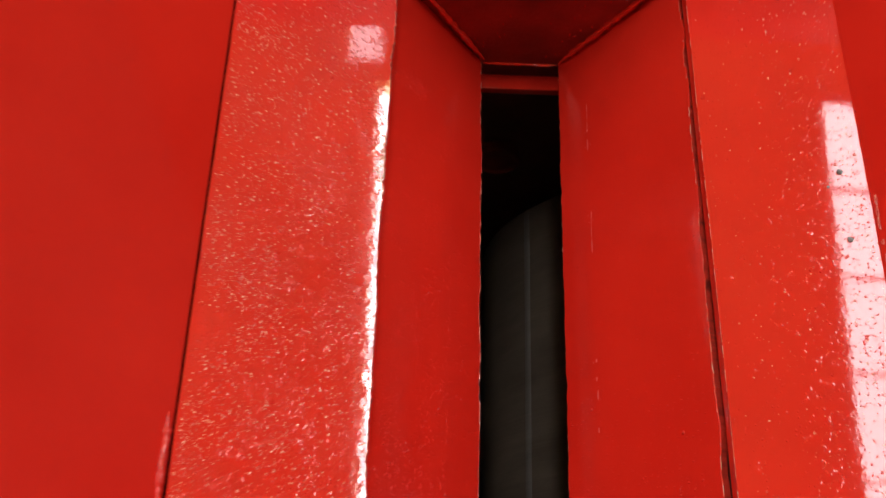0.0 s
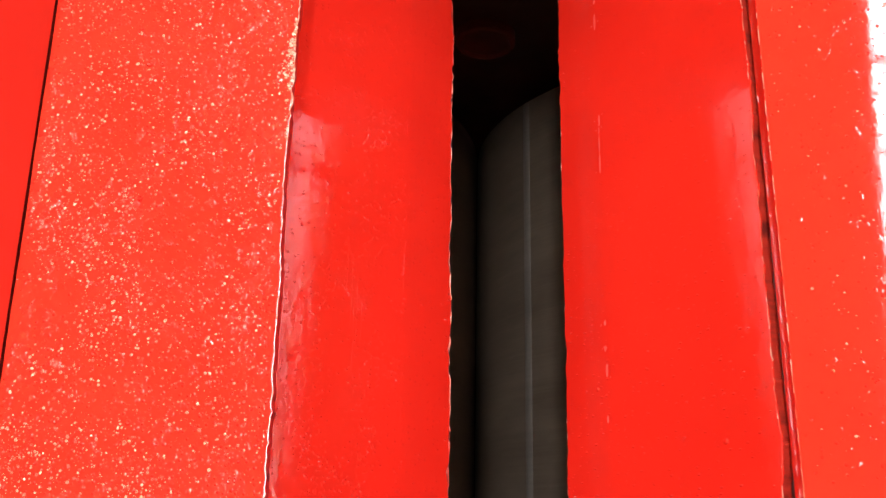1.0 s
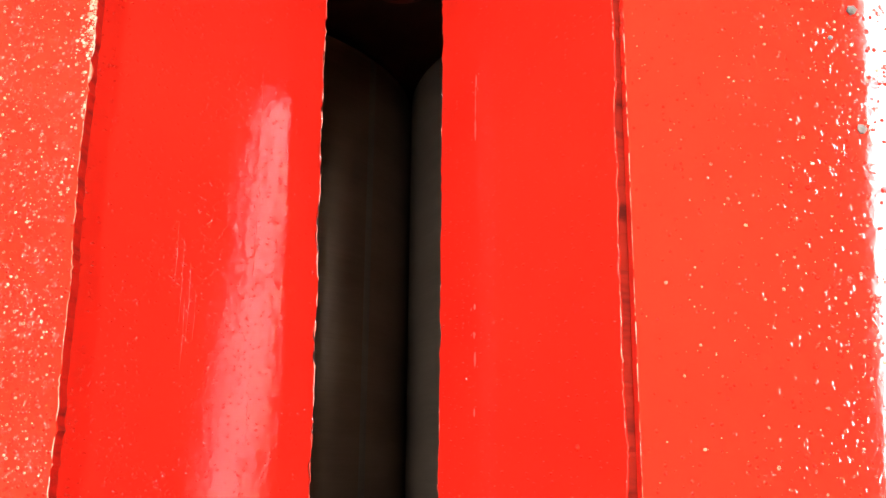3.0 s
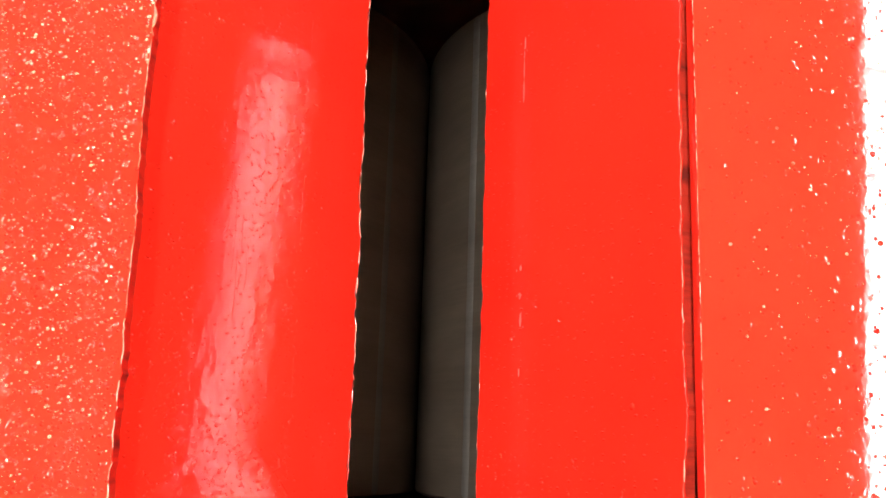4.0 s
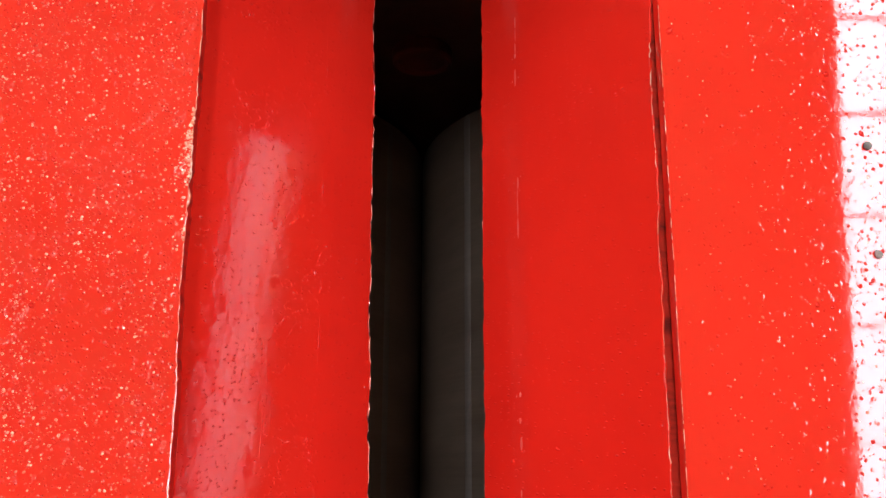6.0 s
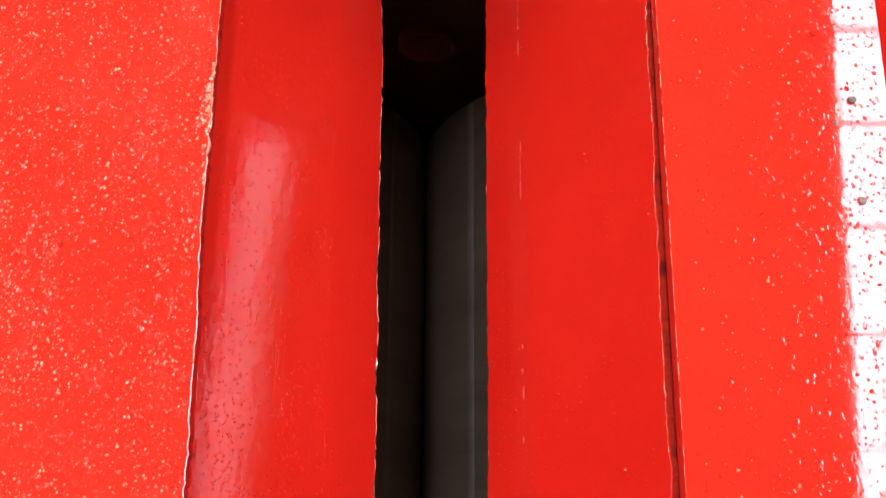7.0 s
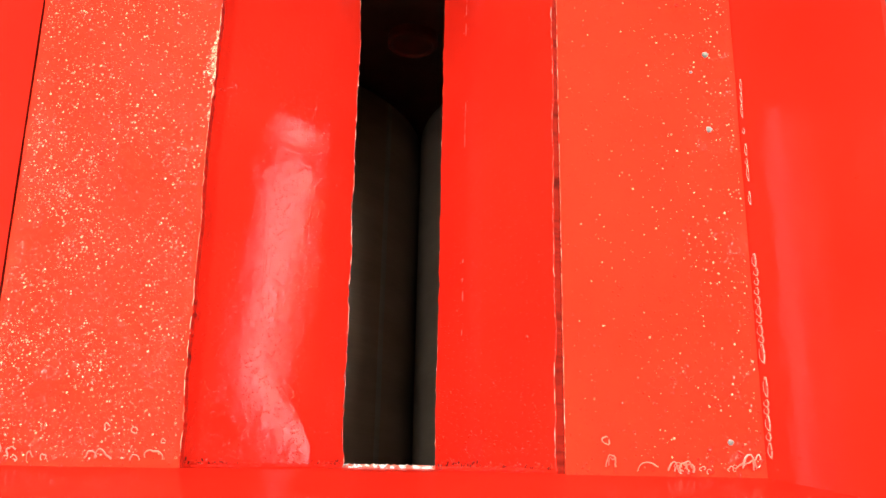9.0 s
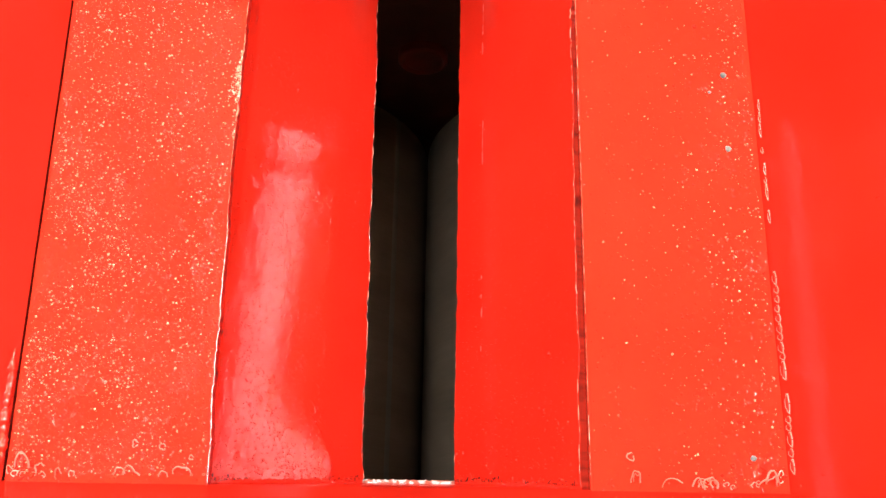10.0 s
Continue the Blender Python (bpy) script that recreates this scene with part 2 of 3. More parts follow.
def bead(path, width, seed, pitch=0.005, height=0.55):
    """One run of hand-laid weld: a rounded rope with ripples, pinched in at its ends."""
    path = [Vector(p) for p in path]
    bm = bmesh.new()
    rings, ring, run = [], 12, 0.0
    for p, q in zip(path, path[1:]):
        along = (q - p).normalized()
        side = along.cross(Vector((0, 0, 1))).normalized()
        up = side.cross(along)
        n = max(3, int((q - p).length / (pitch / 4)))
        for i in range(n):
            c = p.lerp(q, i / (n - 1))
            s = run + (q - p).length * i / (n - 1)
            ripple = 0.62 + 0.40 * abs(math.sin(math.pi * s / pitch)) + 0.5 * noise.noise((s * 150, seed, 0.3))
            end = min(1.0, 0.25 + 5 * min(i, n - 1 - i) / n) if len(path) == 2 else 1.0
            w = width * ripple * end
            c = c + side * width * 0.3 * noise.noise((s * 60, seed, 5.3))
            rings.append([bm.verts.new(c + side * (w * math.cos(a)) + up * (w * height * math.sin(a))) for a in (2 * math.pi * k / ring for k in range(ring))])
        run += (q - p).length
    for a, b in zip(rings, rings[1:]):
        for k in range(ring):
            bm.faces.new((a[k], a[(k + 1) % ring], b[(k + 1) % ring], b[k]))
    bm.faces.new(rings[0])
    bm.faces.new(list(reversed(rings[-1])))
    return bm


def loop_bm(centre, radius, wire, start, sweep, lean=0.0, long=1.5):
    """A curl of spatter: a bent wire of paint-covered slag lying on the plate."""
    pts = []
    for k in range(13):
        a = radians(start + sweep * k / 12)
        w = 1 + 0.7 * noise.noise((centre[0] * 900 + math.cos(a), centre[1] * 900 + math.sin(a), 3.1))
        pts.append(Vector(centre) + Vector((radius * w * math.cos(a), radius * long * w * math.sin(a), lean * radius * max(0.0, math.sin(a)))))
    bm = bmesh.new()
    rings = []
    for i, p in enumerate(pts):
        t = (pts[min(i + 1, 12)] - pts[max(i - 1, 0)]).normalized()
        side = t.cross(Vector((0, 0, 1))).normalized()
        w = wire * (0.75 + 0.5 * noise.noise((p.x * 300, p.y * 300, 1.7)))
        rings.append([bm.verts.new(p + side * (w * math.cos(b)) + Vector((0, 0, w * math.sin(b)))) for b in (2 * math.pi * k / 8 for k in range(8))])
    for a, b in zip(rings, rings[1:]):
        for k in range(8):
            bm.faces.new((a[k], a[(k + 1) % 8], b[(k + 1) % 8], b[k]))
    bm.faces.new(rings[0])
    bm.faces.new(list(reversed(rings[-1])))
    return bm


def dome_mesh(bm, centre, r, height, turn=None, rings=3, seg=8, flat=False):
    """Adds a low dome to bm, its foot on the plate; a flat one runs out thin at its rim."""
    m = turn or Matrix.Identity(3)
    last = None
    for i in range(rings + 1):
        a = math.pi / 2 * i / rings
        if i == rings:
            top = bm.verts.new(Vector(centre) + m @ Vector((0, 0, height)))
            for k in range(seg):
                bm.faces.new((last[k], last[(k + 1) % seg], top))
            break
        ring = [bm.verts.new(Vector(centre) + m @ Vector((r * math.cos(a) * math.cos(b), r * math.cos(a) * math.sin(b), height * math.sin(a) ** (2 if flat else 1)))) for b in (2 * math.pi * k / seg for k in range(seg))]
        if last:
            for k in range(seg):
                bm.faces.new((last[k], last[(k + 1) % seg], ring[(k + 1) % seg], ring[k]))
        last = ring


def crater_mesh(bm, centre, r, height, turn, seg=8):
    """Adds a burst blister to bm: a small ring with a dip inside."""
    rings = [[bm.verts.new(Vector(centre) + turn @ Vector((r * f * math.cos(b), r * f * math.sin(b), height * h))) for b in (2 * math.pi * k / seg for k in range(seg))] for f, h in ((1.0, 0.0), (0.82, 0.75), (0.62, 1.0), (0.42, 0.6), (0.2, 0.25))]
    for a, b in zip(rings, rings[1:]):
        for k in range(seg):
            bm.faces.new((a[k], a[(k + 1) % seg], b[(k + 1) % seg], b[k]))
    bm.faces.new(rings[-1])


def scatter_nibs(count, edge_a, edge_b, y0, y1, seed, small, large, bias, low=0.18, high=0.75, burst=0.6, flat=False):
    """Dust nibs and burst blisters in the paint, thicker in patches and towards one edge."""
    rng = random.Random(seed)
    bm = bmesh.new()
    made = 0
    while made < count:
        y, f = rng.uniform(y0, y1), rng.random()
        x = edge_a(y)[0] + (edge_b(y)[0] - edge_a(y)[0]) * (0.02 + 0.96 * f)
        if rng.random() > bias(f, y) * (0.55 + 0.9 * noise.noise((x * 22, y * 22, seed))):
            continue
        r = small + (large - small) * rng.random() ** 3.5
        turn = Matrix.Rotation(rng.uniform(0, 3.1), 3, "Z") @ Matrix.Diagonal((1.0, rng.uniform(0.8, 1.4), 1.0))
        if r > 0.0005 and rng.random() < burst:
            crater_mesh(bm, (x, y, SHELF - 0.0001), r * 1.15, r * rng.uniform(0.35, 0.7), turn)
        else:
            dome_mesh(bm, (x, y, SHELF - 0.00005), r, r * rng.uniform(low, high), turn, rings=4, seg=10, flat=flat)
        made += 1
    return bm


# ---- hall ----
def hall():
    X0, X1, Y0, Y1, T = -4.9, 4.7, -6.0, 7.0, 0.24
    floor = mesh_object("floor", box_bm(X0 - T, X1 + T, Y0 - T, Y1 + T, -0.2, 0), BOUNCE_FLOOR, smooth=False)
    tagged(floor, "unseen concrete workshop floor, made pale to bounce light", "floor", kind="structure")
    # unseen walls added round the machine, south and east dark to cut bounced light
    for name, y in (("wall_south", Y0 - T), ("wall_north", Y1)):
        tagged(mesh_object(name, box_bm(X0 - T, X1 + T, y, y + T, 0, CEILING), LIGHT_CUT_WALL if name == "wall_south" else PLASTER, smooth=False), "unseen plain plastered wall added to close the workshop", "wall", kind="structure")

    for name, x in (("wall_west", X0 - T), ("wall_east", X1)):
        tagged(mesh_object(name, box_bm(x, x + T, Y0, Y1, 0, CEILING), PLASTER if name == "wall_west" else LIGHT_CUT_WALL, smooth=False), "unseen plain grey plastered wall added to close the workshop", "wall", kind="structure")
    bm = bmesh.new()
    lines = sorted([(X0 - T, 0.0), (X1 + T, 0.0)] + [side for light in ROOF_LIGHTS for side in light[1:3]])
    ys = sorted([Y0 - T, Y1 + T] + [light[k] for light in ROOF_LIGHTS for k in (3, 4)])
    for p, q in zip(lines, lines[1:]):
        for ya, yb in zip(ys, ys[1:]):
            if any(light[1][0] - 0.001 < (p[0] + q[0]) / 2 < light[2][0] + 0.001 and light[3] < (ya + yb) / 2 < light[4] for light in ROOF_LIGHTS):
                continue
            corners = [(side[0] + side[1] * y, y) for side, y in ((p, ya), (q, ya), (q, yb), (p, yb))]
            low, high = ([bm.verts.new((x, y, z)) for x, y in corners] for z in (CEILING, CEILING + 0.2))
            bm.faces.new(low), bm.faces.new(high)
            for k in range(4):
                bm.faces.new((low[k], low[(k + 1) % 4], high[(k + 1) % 4], high[k]))
    tagged(mesh_object("ceiling", bm, TINT_CEILING, smooth=False), "out-of-view workshop ceiling with roof lights, yellow to tint the shelves", "ceiling", kind="structure")

    def window(name, label, bars):
        root = tagged(new(name), label, "window", kind="structure")
        for b in bars:
            part("glazing_bar", box_bm(*b, bevel=0.004), FRAME_GREY, root)

    bars = {"right": [(y, 0.0045) for y in (-0.28, 0.34, 0.96, 1.57, 2.19, 2.8)], "middle": [(y, 0.007) for y in (0.34, 0.96, 1.57, 2.19, 2.8)], "front": [(4.55, 0.02)], "left": [(0.2, 0.012), (1.5, 0.012), (3.05, 0.06)]}
    for k, (name, a, b, y0, y1, radiance) in enumerate(ROOF_LIGHTS):
        window(f"window_{k + 1}", "long roof light divided by narrow glazing bars", [(a[0] + a[1] * y, b[0] + b[1] * y, y - w, y + w, CEILING + 0.02, CEILING + 0.08) for y, w in bars[name.split("_")[0]]])


hall()

# ---- machine ----
machine = tagged(new("roll_crusher"), "glossy red enamelled two-roll crusher seen into its open steel feed hopper", "crusher")


def shelf_edge_left(y):      # outer edge of the shelf beside the dark seam
    return (-0.2562 - 0.0250 * (y - 0.2), SHELF)


def lip_left(y):             # ragged inner edge of the left shelf
    s = 0.5 + 0.5 * math.tanh((y - 0.288) / 0.010)
    return ((1 - s) * (-0.0902 - 0.0225 * y) + s * (-0.0955 - 0.002 * (y - 0.3)), SHELF)


def lip_right(y):
    return (0.2112 + 0.0040 * (y - 0.2), SHELF)


def shelf_edge_right(y):
    return (0.3665 + 0.0110 * (y - 0.2), SHELF)


def slot_left(y):
    return (0.0091 - 0.0107 * (y - 0.2), 1.552)


def slot_right(y):
    return (0.1020 + 0.0007 * (y - 0.2), 1.552)


def near_y(z):               # inner face of the near end plate
    return -0.010 - 0.082 * (z - 1.556) if z < SHELF else -0.026 - 0.25 * (z - SHELF)


def far_y(z):
    return 0.609 - 0.0825 * (z - 1.556) if z < SHELF else 0.593 + 0.25 * (z - SHELF)


FAR = 0.66
part("shelf_plate", plate(shelf_edge_left, lip_left, 0.010, -0.034, FAR, (0.3, 1.5), (0.0005, 0.0008), seed=1.0, step=0.0025), (PAINT_DUSTY, PAINTED_EDGE), machine, "flat red shelf plate thick with dust nibs")
part("shelf_plate", plate(lip_right, shelf_edge_right, 0.014, -0.034, FAR, (0.12, 0.3), (0.0009, 0.0005), seed=2.0, step=0.0025), (PAINT_SPECKED, PAINT), machine, "flat red shelf plate with scattered paint specks")


def chute_top_left(y):
    return (-0.1059 - 0.0110 * (y - 0.2), 1.736)


def chute_top_right(y):
    return (0.2074 + 0.0110 * (y - 0.2), 1.7315)


part("chute_plate", plate(chute_top_left, slot_left, 0.008, -0.03, FAR, (0.4, 2.2), (0.0015, 0.0024), seed=3.0, step=0.0025), (PAINT_RUNNY, CUT_EDGE), machine, "steep glossy red chute plate with paint runs")
part("chute_plate", plate(slot_right, chute_top_right, 0.008, -0.03, FAR, (1.4, 2.2), (0.0024, 0.0009), seed=4.0, step=0.0025), (PAINT_RUNNY, CUT_EDGE), machine, "steep glossy red chute plate")

# dark strips added under both seams to paint the shade in the gaps
for a, b in ((-0.285, -0.235), (0.345, 0.395)):
    part("seam_shade_strip", box_bm(a, b, -0.03, FAR, SHELF - 0.030, SHELF - 0.022), SEAM_SHADE_GRIME, machine)

# flared hopper walls
FLARE, FLARE_LEFT, RIM = math.tan(radians(31.1)), math.tan(radians(43)), 1.915


def side_wall_bm(foot, sign, seed, t=0.006):
    """A flared side wall of the hopper, from below the shelf up to the rim, with the slight waves of rolled sheet."""
    flare = FLARE if sign > 0 else FLARE_LEFT
    slope = Vector((sign * flare, 0, 1)).normalized()
    out = Vector((sign * slope.z, 0, -abs(slope.x)))
    top = (RIM - SHELF - (0.045 if sign > 0 else 0.0)) * math.sqrt(1 + flare * flare)
    bm = bmesh.new()
    n, m = 60, 56
    faces = []
    for d in (0, t):
        rows = []
        for i in range(n + 1):
            y = -0.12 + 0.82 * i / n
            row = []
            for k in range(m + 1):
                u = -0.003 + (top + 0.003) * k / m
                bulge = 0.00012 * noise.noise((u * 9, y * 5, seed)) + 0.00005 * noise.noise((u * 60, y * 12, seed))
                p = Vector((foot(y), y, SHELF)) + slope * u + out * (d - bulge)
                row.append(bm.verts.new(p))
            rows.append(row)
        faces.append(rows)
    for rows in faces:
        for a, b in zip(rows, rows[1:]):
            for k in range(m):
                bm.faces.new((a[k], a[k + 1], b[k + 1], b[k]))
    a, b = faces
    for i in range(n):
        for k in (0, m):
            bm.faces.new((a[i][k], a[i + 1][k], b[i + 1][k], b[i][k]))
    for k in range(m):
        for i in (0, n):
            bm.faces.new((a[i][k], a[i][k + 1], b[i][k + 1], b[i][k]))
    return bm


part("hopper_wall", side_wall_bm(lambda y: -0.2612 - 0.0250 * (y - 0.2), -1, 5.0), PAINT_WALL, machine)
part("hopper_wall", side_wall_bm(lambda y: 0.3678 + 0.0110 * (y - 0.2), 1, 6.0), PAINT_WALL, machine)


def end_wall_bm(yf, out, x0, x1, z0, t=0.008):
    """An end plate bent at shelf level; out is the side that its back lies on."""
    bm = bmesh.new()
    levels = (z0, 1.62, SHELF - 0.004, SHELF + 0.004, SHELF + 0.09, RIM)
    rows = []
    for z in levels:
        spread = max(0.0, z - SHELF)
        a, b = x0 - spread * FLARE_LEFT - 0.02, x1 + spread * FLARE + 0.02
        y = yf(z)
        rows.append([[bm.verts.new((a + (b - a) * i / 8, y + d, z)) for i in range(9)] for d in (0, out * t)])
    for lo, hi in zip(rows, rows[1:]):
        for s in (0, 1):
            for i in range(8):
                bm.faces.new((lo[s][i], lo[s][i + 1], hi[s][i + 1], hi[s][i]))
        for i in (0, 8):
            bm.faces.new((lo[0][i], lo[1][i], hi[1][i], hi[0][i]))
    for row in (rows[0], rows[-1]):
        for i in range(8):
            bm.faces.new((row[0][i], row[0][i + 1], row[1][i + 1], row[1][i]))
    return bm


part("end_wall", end_wall_bm(near_y, -1, -0.26, 0.375, 1.552), PAINT_WALL, machine, "glossy red end plate with spatter along its foot")
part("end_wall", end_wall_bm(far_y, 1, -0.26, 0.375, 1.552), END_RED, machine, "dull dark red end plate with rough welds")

# strip added across the slot's near end, its glare put in as white colour
bm = bmesh.new()
grid = [[bm.verts.new((0.0095 + 0.0945 * i / 48, -0.0115 + 0.0062 * k / 6 + 0.0018 * (k == 6) * noise.noise((i * 0.9, 3, 1)), 1.5400 + 0.0025 * (1 - k / 6) + 0.0012 * noise.noise((i * 0.55, k * 0.8, 2)))) for i in range(49)] for k in range(7)]
for a, b in zip(grid, grid[1:]):
    for i in range(48):
        bm.faces.new((a[i], a[i + 1], b[i + 1], b[i]))
skirt = bmesh.ops.extrude_face_region(bm, geom=bm.faces[:])
bmesh.ops.translate(bm, verts=[v for v in skirt["geom"] if isinstance(v, bmesh.types.BMVert)], vec=(0, 0, -0.006))
part("slot_end_strip", bm, WHITE_GLARE, machine, "white strip painted for the glare across the slot's end", 60)

# the crushing chamber
part("flange_bar", box_bm(-0.30, 0.41, 0.640, 0.665, 1.443, 1.455, bevel=0.002), PAINT, machine)
rim = bead([(0.0055, far_y(1.552) - 0.0005, 1.5512), (0.1025, far_y(1.552) - 0.0005, 1.5512)], 0.0024, 81, 0.013, 0.8)
part("weld_bead", rim, PAINT, machine, "", 60)
part("chamber_wall", box_bm(-0.80, 0.89, 0.665, 0.685, 0.10, 1.522), DARK_STEEL, machine, "dark chamber wall")
part("chamber_wall", box_bm(-0.80, 0.89, -0.050, -0.030, 0.10, 1.522), DARK_STEEL, machine, "dark chamber wall")
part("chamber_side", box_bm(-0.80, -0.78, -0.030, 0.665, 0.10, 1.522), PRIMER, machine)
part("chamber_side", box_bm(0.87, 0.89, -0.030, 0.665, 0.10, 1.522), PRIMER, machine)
# unseen plate added to stop light leaking up between the rolls
part("chamber_light_stop", box_bm(-0.78, 0.87, -0.030, 0.665, 0.10, 0.12), PRIMER, machine)
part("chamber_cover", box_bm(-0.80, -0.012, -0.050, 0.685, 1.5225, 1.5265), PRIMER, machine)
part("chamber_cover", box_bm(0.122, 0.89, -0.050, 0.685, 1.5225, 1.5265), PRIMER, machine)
for x in (-0.78, 0.81):
    for y in (-0.048, 0.613):
        part("leg", box_bm(x, x + 0.07, y, y + 0.07, 0.0, 0.10, bevel=0.004), PRIMER, machine)


def revolve(profile, segments=72, axis_x=0.0, axis_z=0.0):
    """A body turned about an axis along y, from (y, radius) pairs."""
    bm = bmesh.new()
    rings = []
    for y, r in profile:
        rings.append([bm.verts.new((axis_x + r * math.cos(a), y, axis_z + r * math.sin(a))) for a in (2 * math.pi * k / segments for k in range(segments))])
    for p, q in zip(rings, rings[1:]):
        for k in range(segments):
            bm.faces.new((p[k], p[(k + 1) % segments], q[(k + 1) % segments], q[k]))
    bm.faces.new(rings[0])
    bm.faces.new(rings[-1])
    return bm


for x, surface, label in ((-0.3190, BROWN_STEEL, "brown steel crushing roll"), (0.4030, ROLL_STEEL, "dull grey steel crushing roll")):
    roll = part("roll", revolve([(-0.002, 0.20), (0.0, 0.352), (0.004, 0.3595), (0.010, 0.3605), (0.630, 0.3605), (0.636, 0.3595), (0.640, 0.352), (0.642, 0.20)], 128, x, 0.903), surface, machine, label)
    part("shaft", revolve([(-0.03, 0.07), (0.665, 0.07)], 40, x, 0.903), surface, roll)
    # ridge added along the roll to draw its highlight line
    a = radians(55 if x > 0 else 61.3)
    out = Vector((-math.copysign(math.sin(a), x), 0, math.cos(a)))
    across = Vector((out.z, 0, -out.x))
    foot = Vector((x, 0, 0.903)) + out * 0.3598
    bm = bmesh.new()
    rows = []
    for y, grow in ((0.004, 0.3), (0.010, 1.0), (0.300, 1.0), (0.630, 1.0), (0.636, 0.3)):
        rows.append([bm.verts.new(foot + Vector((0, y, 0)) + across * (0.0075 * grow * math.cos(b)) + out * (0.0015 * grow * math.sin(b))) for b in (2 * math.pi * k / 28 for k in range(28))])
    for p, q in zip(rows, rows[1:]):
        for k in range(28):
            bm.faces.new((p[k], p[(k + 1) % 28], q[(k + 1) % 28], q[k]))
    bm.faces.new(rows[0])
    bm.faces.new(rows[-1])
    part("highlight_ridge", bm, RIDGE_STEEL, roll, "thin pale ridge added along the roll for its highlight", 60)

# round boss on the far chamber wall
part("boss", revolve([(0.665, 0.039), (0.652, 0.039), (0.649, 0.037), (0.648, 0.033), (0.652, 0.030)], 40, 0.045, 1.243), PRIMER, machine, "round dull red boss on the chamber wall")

# welds
part("weld_bead", bead([(-0.2600, 0.080, SHELF + 0.001), (-0.2560, -0.018, SHELF + 0.001)], 0.0040, 51, 0.007, 0.8), PAINT, machine, "", 60)
for a, b, k in (((-0.086, 1.725), (0.008, 1.562), 71), ((0.196, 1.725), (0.104, 1.562), 72)):
    part("weld_bead", bead([(a[0], far_y(a[1]) - 0.003, a[1]), (b[0], far_y(b[1]) - 0.003, b[1])], 0.0050, k, 0.017, 0.7), PAINT, machine, "", 60)
for a, b, k in (((-0.090, 1.722), (0.008, 1.562), 73), ((0.200, 1.722), (0.104, 1.562), 74)):
    part("weld_bead", bead([(a[0], near_y(a[1]) + 0.001, a[1]), (b[0], near_y(b[1]) + 0.001, b[1])], 0.0028, k, 0.006, 0.8), PAINT, machine, "", 60)

# curls of spatter at the foot of the near end plate
for x, y, r, w, a, sw, long in ((0.245, -0.020, 0.0046, 0.0008, 0, 180, 2.2), (0.246, -0.019, 0.0030, 0.0006, 0, 180, 2.2), (0.293, -0.022, 0.0040, 0.0008, -10, 190, 1.5), (0.303, -0.022, 0.0052, 0.0009, -10, 200, 1.4), (0.304, -0.021, 0.0034, 0.0006, 10, 160, 1.4), (0.348, -0.021, 0.0080, 0.0010, 0, 175, 1.25), (0.351, -0.020, 0.0050, 0.0007, 0, 175, 1.2), (0.357, -0.014, 0.0028, 0.0007, 20, 300, 1.5), (0.275, -0.024, 0.0110, 0.0006, 60, 110, 0.5), (0.242, 0.000, 0.0027, 0.0007, 60, 320, 1.1), (-0.150, -0.020, 0.0060, 0.0009, 0, 180, 1.2), (-0.160, -0.020, 0.0045, 0.0008, 10, 170, 1.2), (-0.110, -0.020, 0.0065, 0.0008, 0, 170, 1.0), (-0.125, -0.021, 0.0035, 0.0007, 0, 180, 1.3), (-0.238, -0.016, 0.0060, 0.0010, 0, 175, 1.6), (-0.222, -0.017, 0.0045, 0.0009, 40, 170, 1.2), (-0.150, 0.004, 0.0022, 0.0007, 20, 330, 1.2), (-0.128, 0.002, 0.0020, 0.0007, 0, 340, 1.2), (-0.104, -0.006, 0.0016, 0.0006, 0, 340, 1.2)):
    part("spatter_curl", loop_bm((x, y, SHELF + 0.0008), r, w, a, sw, 0.8, long), GLINT_CURL, machine, "", 60)

# a chain of small blisters along the right wall's foot
rng = random.Random(8)
slope = Vector((FLARE, 0, 1)).normalized()
wall_turn = Matrix((slope, Vector((0, 1, 0)), slope.cross(Vector((0, 1, 0))))).transposed()
y = 0.320
while y > -0.012:
    half = 0.0026 + 0.0052 * rng.random() ** 1.6
    y -= half
    gap = 0.16 < y < 0.195 or 0.300 < y < 0.303
    if not gap and rng.random() < (0.60 if y > 0.19 else 0.80):
        r = rng.uniform(0.0008, 0.0012) if y > 0.19 else rng.uniform(0.0019, 0.0028)
        at = Vector((0.3678 + 0.0110 * (y - 0.2), y, SHELF)) + slope * (0.0032 + rng.uniform(-0.0005, 0.0006))
        place = Matrix.Translation(at - wall_turn @ Vector((0, 0, -0.0002))) @ wall_turn.to_4x4()
        ring = loop_bm((0, 0, 0), r, 0.0007 if y < 0.19 else 0.0005, 0, 352, 0.0, half / r)
        wire = len(ring.faces)
        dome_mesh(ring, (0, 0, 0), r, r * 0.35, Matrix.Diagonal((0.9, half / r * 0.9, 1.0)), rings=4, seg=14)
        for face in list(ring.faces)[wire:]:
            face.material_index = 1
        bmesh.ops.transform(ring, matrix=place, verts=ring.verts)
        part("weld_bead", ring, (GLINT_CURL, PAINT), machine, "glossy lumpy weld along the wall's foot", 60)
    y -= half * rng.uniform(1.05, 1.7)

# small wormy spatter all along the near foot
rng = random.Random(31)
